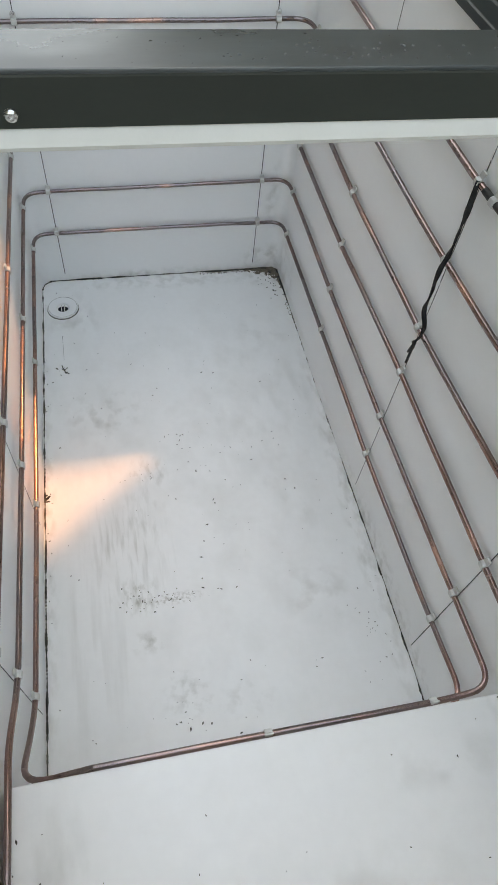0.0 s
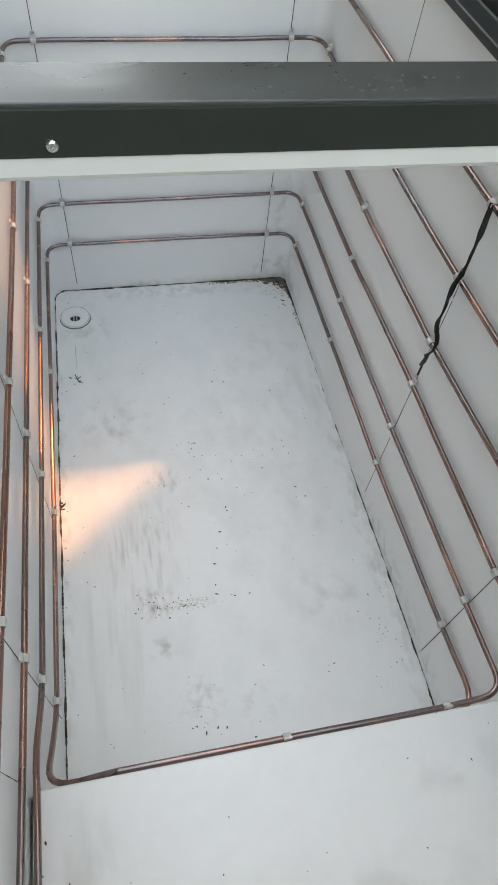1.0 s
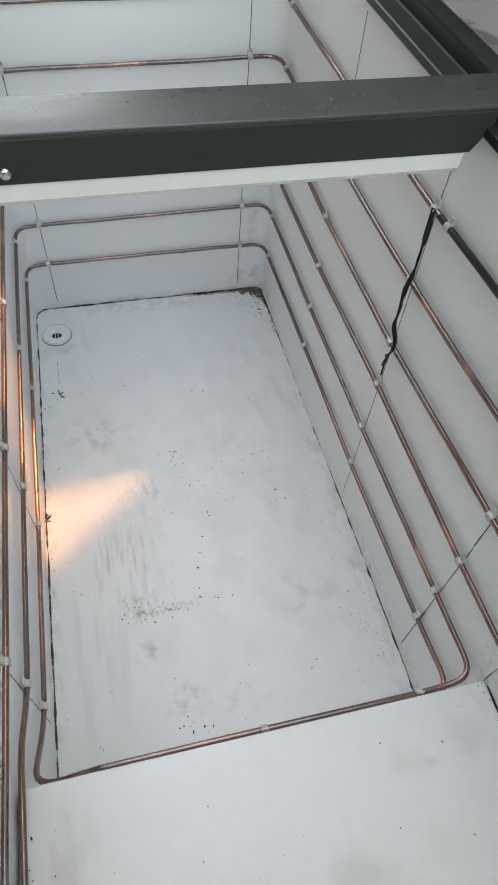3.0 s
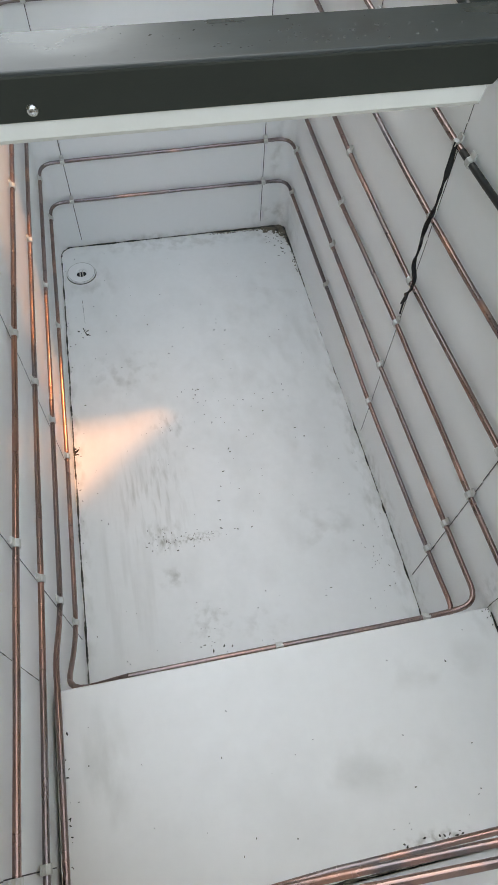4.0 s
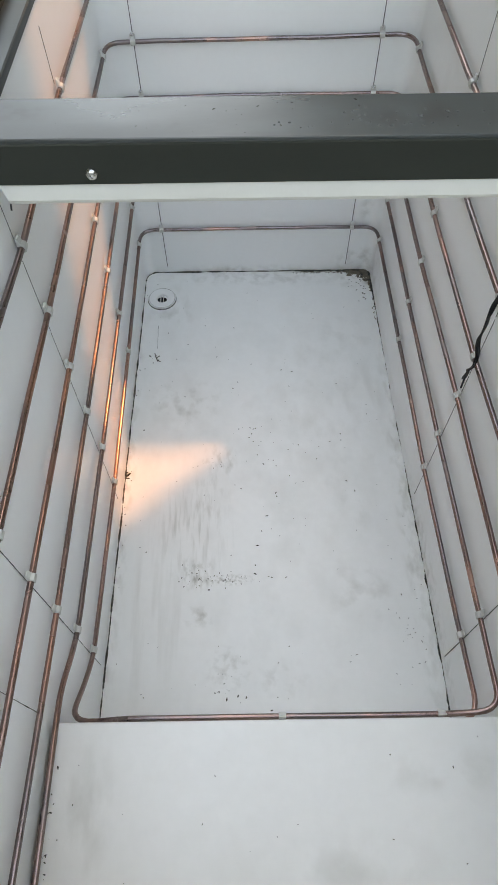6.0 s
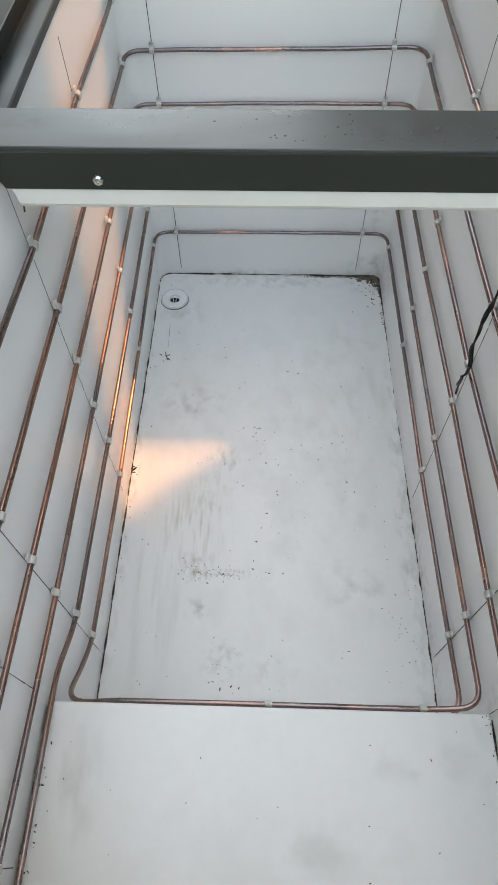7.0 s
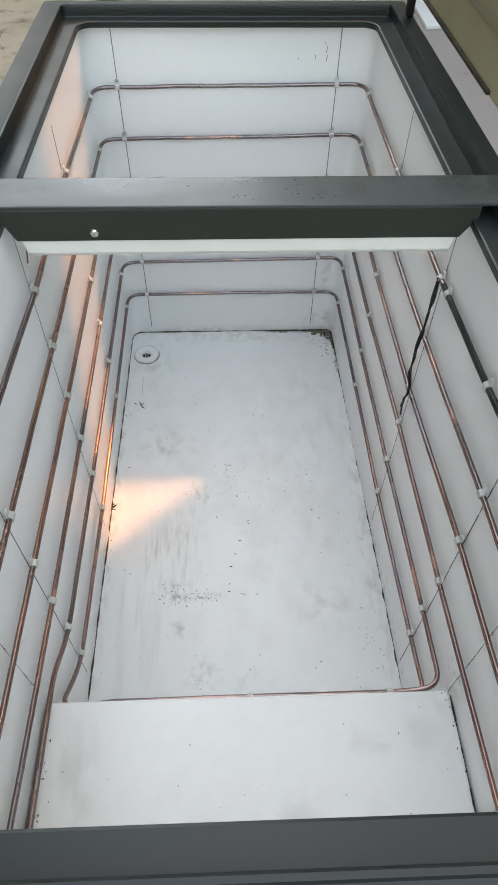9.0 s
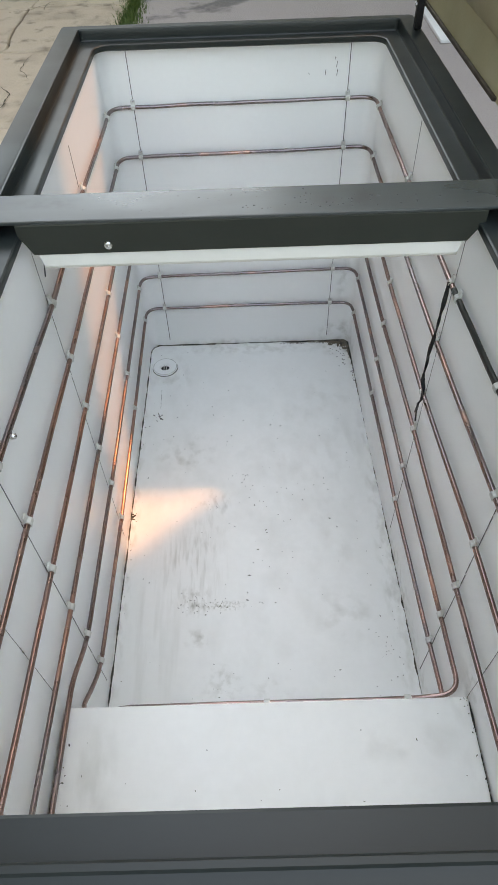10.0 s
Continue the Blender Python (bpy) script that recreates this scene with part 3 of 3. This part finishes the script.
grime_line("joint_grime", (0.03, -0.4085, 0.277), (0.58, -0.4085, 0.277), UP, 0.0022, 8, gaps=0.1)
grime_line("joint_grime", (0.35, -0.405, 0.277), (0.58, -0.405, 0.277), UP, 0.004, 9, gaps=0.1)
grime_line("smeared_line", (XR - 0.0003, -0.136, 0.266), (XR - 0.0003, -0.134, 0.60), (-1, 0, 0), 0.0017, 10, gaps=0.40)
grime_line("smeared_line", (XL + 0.0003, -0.135, 0.34), (XL + 0.0003, -0.137, 0.575), (1, 0, 0), 0.0015, 11, gaps=0.55)
grime_line("drain_trickle", (0.040, 0.82, 0.0), (0.042, 0.745, 0.0), UP, 0.0007, 14, gaps=0.4)

# ---- loose flecks of dirt ----
fleck_rng = random.Random(11)
bm = bmesh.new()


def fleck(x, y, z, size):
    n = fleck_rng.choice((4, 5, 6))
    a0, long = fleck_rng.uniform(0, 6.3), fleck_rng.uniform(1.0, 2.6)
    ring_ = []
    for i in range(n):
        a = 2 * math.pi * i / n
        u, v = size * long * 0.5 * math.cos(a) * fleck_rng.uniform(0.6, 1.1), size * 0.5 * math.sin(a) * fleck_rng.uniform(0.6, 1.1)
        ring_.append((x + u * math.cos(a0) - v * math.sin(a0), y + u * math.sin(a0) + v * math.cos(a0)))
    low = [bm.verts.new((px, py, z + 0.0001)) for px, py in ring_]
    top = bm.verts.new((x, y, z + size * 0.45))
    for i in range(n):
        bm.faces.new((low[i], low[(i + 1) % n], top))


for i in range(150):
    fleck(fleck_rng.uniform(0.01, 0.58), fleck_rng.uniform(-0.12, 0.98), 0, fleck_rng.choice((0.0010, 0.0013, 0.0017, 0.0024, 0.0032)))
for cx, cy, sx, sy, n, big in ((0.224, -0.05, 0.012, 0.03, 14, 0.0034), (0.22, 0.158, 0.05, 0.006, 30, 0.0028), (0.16, 0.168, 0.012, 0.012, 12, 0.003), (0.268, 0.505, 0.02, 0.012, 9, 0.003),
                               (0.36, 0.46, 0.05, 0.02, 14, 0.0026), (0.33, 0.40, 0.06, 0.03, 8, 0.003), (0.04, 0.715, 0.008, 0.008, 8, 0.0045), (0.562, 0.06, 0.018, 0.08, 26, 0.0024), (0.565, 0.96, 0.02, 0.03, 40, 0.004),
                               (0.04, 0.92, 0.03, 0.06, 14, 0.0018), (-0.001, 0.39, 0.002, 0.006, 6, 0.007), (0.19, 0.43, 0.02, 0.02, 10, 0.0018), (0.005, 0.5, 0.004, 0.3, 22, 0.0024)):
    for i in range(n):
        fleck(min(0.59, max(-0.003, fleck_rng.gauss(cx, sx))), min(1.0, max(-0.13, fleck_rng.gauss(cy, sy))), 0, big * fleck_rng.uniform(0.4, 1.0))
for i in range(30):
    fleck(fleck_rng.uniform(0.01, 0.59), fleck_rng.uniform(-0.40, -0.15), 0.277, fleck_rng.choice((0.0009, 0.0012, 0.0014, 0.0020)))
for i in range(26):
    fleck(fleck_rng.uniform(0.003, 0.012), fleck_rng.uniform(-0.40, -0.16), 0.277, fleck_rng.uniform(0.001, 0.003))
for i in range(18):
    fleck(0.603 - abs(fleck_rng.gauss(0, 0.004)), -0.14 - 0.25 * fleck_rng.random() ** 2, 0.277, fleck_rng.uniform(0.001, 0.0026))
for i in range(30):
    fleck(fleck_rng.gauss(0.435, 0.035), fleck_rng.uniform(-0.405, -0.385), 0.277, fleck_rng.uniform(0.001, 0.003))
for i in range(40):
    fleck(fleck_rng.gauss(0.31, 0.10), fleck_rng.uniform(0.287, 0.348), 0.8363, fleck_rng.choice((0.001, 0.0014, 0.0022)))
for line in ([(0.036, 0.730), (0.039, 0.719), (0.044, 0.706)], [(0.048, 0.722), (0.040, 0.716), (0.043, 0.710), (0.051, 0.704)]):
    tube(bm, [(x, y, 0.0009) for x, y in line], 0.0011, 5)
tagged(part("dirt_flecks", bm, GRIME), "small dark flecks of dirt on the white floor", "dirt", kind="stuff")

bm = bmesh.new()
for i in range(420):
    t = fleck_rng.random()
    fleck(0.586 - 0.11 * t * t * fleck_rng.random(), 1.009 - 0.075 * fleck_rng.random() ** 2.2 * (1 - t), 0, fleck_rng.uniform(0.0018, 0.0085))
for i in range(150):
    fleck(0.585 - 0.20 * fleck_rng.random() ** 1.3, 1.009 - 0.009 * fleck_rng.random(), 0, fleck_rng.uniform(0.0012, 0.005))
for i in range(130):
    t = fleck_rng.random() ** 1.6
    fleck(0.584 - 0.045 * t - 0.004 * fleck_rng.random(), 1.006 - 0.004 * fleck_rng.random() - 0.016 * (1 - t) * fleck_rng.random(), -0.001, fleck_rng.uniform(0.005, 0.012))
for i in range(70):
    fleck(0.585 - 0.004 * fleck_rng.random(), 1.004 - 0.06 * fleck_rng.random() ** 1.4, -0.001, fleck_rng.uniform(0.004, 0.009))
for i in range(60):
    fleck(0.587 - 0.006 * fleck_rng.random(), 1.0 - 0.17 * fleck_rng.random() ** 1.5, 0, fleck_rng.uniform(0.0012, 0.004))
tagged(part("corner_soil", bm, MUD), "brown mud gathered in the floor corner", "mud", kind="stuff")

drop_rng = random.Random(21)
bm = bmesh.new()
for i in range(42):
    x = drop_rng.gauss(0.40, 0.07)
    y, r = 0.294 + 0.028 * drop_rng.random() ** 1.6 + 0.05 * max(0, 0.33 - x), drop_rng.uniform(0.0005, 0.0014)
    if not 0.2 < x < 0.58:
        continue
    loft(bm, [[(x + r * k * 1.2 * math.cos(a), y + r * k * math.sin(a), 0.8364 + h * r) for a in (q * math.pi / 4 for q in range(8))] for k, h in ((1, 0), (0.85, 0.32), (0.5, 0.55))], cap=(False, True))
tagged(part("water_drops", bm, WET), "small beads of water on the grey bar", "water", kind="stuff")

# short scratches on the far wall
for x, z, l in ((0.449, 0.737, 0.004), (0.484, 0.736, 0.010), (0.505, 0.765, 0.005), (0.509, 0.734, 0.012), (0.5075, 0.750, 0.012)):
    part("scratch", tube(bmesh.new(), [(x, YF - 0.0004, z), (x + 0.35 * (l - 0.008), YF - 0.0004, z + l)], 0.0006, 5), INK, freezer)
part("scratch", tube(bmesh.new(), [(XL + 0.0004, 0.352, 0.733), (XL + 0.0004, 0.338, 0.715)], 0.0013, 5), INK, freezer)

# ---- ground ----
tagged(part("ground", box(-300, 300, -300, 300, GROUND - 0.4, GROUND - 0.03), SOIL), "dark soil under the paving", "ground", kind="structure")
bm = bmesh.new()
N = 60
edge = [(-0.42 + 0.03 * noise.noise(Vector((i * 0.5, 1.3, 0))), -6 + 16 * i / N) for i in range(N + 1)]
low = [bm.verts.new((x, y, GROUND - 0.03)) for x, y in edge]
top = [bm.verts.new((x, y, GROUND - 0.004)) for x, y in edge]
out = [bm.verts.new((12, y, GROUND - 0.004)) for x, y in edge]
for i in range(N):
    bm.faces.new((low[i], low[i + 1], top[i + 1], top[i]))
    bm.faces.new((top[i], top[i + 1], out[i + 1], out[i]))
tagged(part("road", bm, ASPHALT), "rough pale grey asphalt yard", "road", kind="structure")

pavement = tagged(new("pavement"), "worn cracked beige concrete slabs", "pavement", kind="structure")
XS, YS = (-0.50, -1.21, -2.05, -3.0, -4.0), (-3.2, -2.2, -1.2, -0.25, 0.80, 1.85, 2.88, 3.97, 4.85, 5.7, 6.6)


def slab_edge(p, q, n=14):
    """An irregular cracked edge shared by two slabs."""
    pts = []
    for i in range(n):
        v = Vector(p).lerp(Vector(q), i / n)
        d = 0.045 * noise.noise(v * 3.1) + 0.02 * noise.noise(v * 11)
        d2 = 0.045 * noise.noise(v * 3.1 + Vector((9, 5, 0))) + 0.02 * noise.noise(v * 11 + Vector((4, 8, 0)))
        pts.append(v + Vector((d, d2, 0)))
    return pts


for i in range(len(XS) - 1):
    for j in range(len(YS) - 1):
        c = [Vector((XS[i + 1], YS[j], 0)), Vector((XS[i], YS[j], 0)), Vector((XS[i], YS[j + 1], 0)), Vector((XS[i + 1], YS[j + 1], 0))]
        loop = []
        for a, b in zip(c, c[1:] + c[:1]):
            key = (a - b).x > 0 or ((a - b).x == 0 and (a - b).y > 0)
            seg = slab_edge(b, a) + [Vector(a)] if key else slab_edge(a, b) + [Vector(b)]
            seg = seg[::-1] if key else seg
            loop += seg[:-1]
        mid = sum(loop, Vector()) / len(loop)
        lift = 0.006 * noise.noise(Vector((i * 3.3, j * 2.7, 0)))
        bm = bmesh.new()
        rows = []
        for inset, z in ((0.008, -0.03), (0.008, -0.008), (0.016, lift), (0.05, lift)):
            rows.append([p + (mid - p).normalized() * inset + Vector((0, 0, GROUND + z)) for p in loop])
        loft(bm, rows, cap=(False, True))
        part("slab", bm, CONCRETE, pavement)

# cracks and dark stains in the slabs
crack_rng = random.Random(31)
bm = bmesh.new()
for i in range(46):
    p = Vector((crack_rng.uniform(-2.6, -0.55), crack_rng.uniform(0.9, 5.4), GROUND + 0.0062))
    a = crack_rng.uniform(0, 6.3)
    wide = crack_rng.uniform(0.002, 0.007)
    rows = []
    n = crack_rng.randint(10, 34)
    for k in range(n):
        a += crack_rng.uniform(-0.45, 0.45)
        d = Vector((math.cos(a), math.sin(a), 0))
        side = Vector((-d.y, d.x, 0)) * wide * crack_rng.uniform(0.3, 1.2) * (1 - abs(2 * k / n - 1) ** 3)
        rows.append([bm.verts.new(p - side), bm.verts.new(p + Vector((0, 0, 0.0006))), bm.verts.new(p + side)])
        p = p + d * 0.02
    for q, w in zip(rows, rows[1:]):
        bm.faces.new((q[0], q[1], w[1], w[0]))
        bm.faces.new((q[1], q[2], w[2], w[1]))
tagged(part("crack_dirt", bm, SOIL), "dark soil filling cracks in the slabs", "dirt", kind="stuff")

# grass along the joint between slabs and asphalt
grass_rng = random.Random(5)
bm = bmesh.new()
for i in range(5200):
    if i % 3:
        x, y = grass_rng.gauss(-0.455, 0.045), grass_rng.uniform(4.22, 5.4)
    else:
        x, y = grass_rng.gauss(-0.46, 0.02), grass_rng.uniform(-3, 5.6)
        if noise.noise(Vector((0, y * 1.5, 2))) < 0.05:
            continue
    h, a = grass_rng.uniform(0.03, 0.065), grass_rng.uniform(0, 6.3)
    lean = grass_rng.uniform(0.1, 0.7) * h
    d, w = Vector((math.cos(a), math.sin(a), 0)), Vector((-math.sin(a), math.cos(a), 0)) * grass_rng.uniform(0.0015, 0.003)
    p = Vector((x, y, GROUND - 0.03))
    m, e = p + d * lean * 0.4 + Vector((0, 0, h * 0.65)), p + d * lean + Vector((0, 0, h))
    v = [bm.verts.new(q) for q in (p - w, p + w, m + w * 0.7, m - w * 0.7, e)]
    bm.faces.new((v[0], v[1], v[2], v[3]))
    bm.faces.new((v[3], v[2], v[4]))
tagged(part("grass", bm, GRASS), "short green grass growing in the joint", "grass", kind="stuff")

# white board lying on the asphalt
board = box(1.50, 1.74, 3.85, 4.65, GROUND - 0.002, GROUND + 0.02, bevel=0.004)
tagged(part("white_board", board, WHITE), "plain white board lying on the asphalt", "board")

# unseen wall added to shade the freezer, its gable edge shaped to the sun patch
bm = bmesh.new()
gable = [(1.2, GROUND - 0.1), (4.33, GROUND - 0.1), (4.345, 5.8), (4.397, 6.2), (4.438, 6.35), (4.474, 6.47), (4.515, 6.66), (4.575, 6.79), (4.617, 6.89), (4.66, 7.04),
         (4.71, 7.17), (4.80, 7.43), (4.92, 7.9), (5.0, 8.6), (5.0, 15.0), (1.2, 15.0)]
loft(bm, [[(x, y, z) for y, z in gable] for x in (3.0, 8.0)], cap=(True, True))
tagged(part("light_blocker_wall", bm, RENDER, smooth=False), "tall unseen grey wall added to shade the freezer", "wall", kind="structure")

# second unseen gable, added to leave a narrow gap that shapes the sun patch
bm = bmesh.new()
gable = [(4.404, GROUND - 0.1), (4.404, 6.19), (4.495, 6.33), (4.57, 6.45), (4.64, 6.58), (4.68, 6.66), (4.73, 6.73), (4.94, 7.05), (5.17, 7.42), (5.60, 8.10), (6.55, 8.10), (6.55, GROUND - 0.1)]
loft(bm, [[(x, y, z) for y, z in gable] for x in (3.0, 3.1)], cap=(True, True))
tagged(part("light_blocker_wall", bm, RENDER, smooth=False), "unseen grey wall added to bound the sun patch", "wall", kind="structure")

# unseen blocks across the yard, added to cut sky light from the far side
bm = bmesh.new()
add_box(bm, -4.4, 0.8, 6.8, 12.0, GROUND - 0.1, 3.4, bevel=0.03)
add_box(bm, 0.8, 3.9, 6.6, 12.0, GROUND - 0.1, 12.5, bevel=0.03)
add_box(bm, 3.9, 9.0, 6.7, 12.0, GROUND - 0.1, 8.6, bevel=0.03)
tagged(part("light_blocker_wall", bm, RENDER, smooth=False), "unseen grey blocks added to cut far sky light", "wall", kind="structure")

# unseen walls on the other sides, added to cut sky light from there
tagged(part("sky_blocker_wall", box(-4.8, -4.5, -6.0, 9.0, GROUND - 0.1, 13.0, bevel=0.02), DARK_WALL, smooth=False), "tall unseen dark wall added to block sky light", "wall", kind="structure")
tagged(part("sky_blocker_wall", box(4.5, 4.8, -6.0, 1.1, GROUND - 0.1, 4.6, bevel=0.02), RENDER, smooth=False), "unseen grey wall added to block low sky light", "wall", kind="structure")
tagged(part("sky_blocker_wall", box(-4.4, 4.4, -6.0, -5.7, GROUND - 0.1, 2.3, bevel=0.02), RENDER, smooth=False), "unseen grey wall added to block low sky light", "wall", kind="structure")
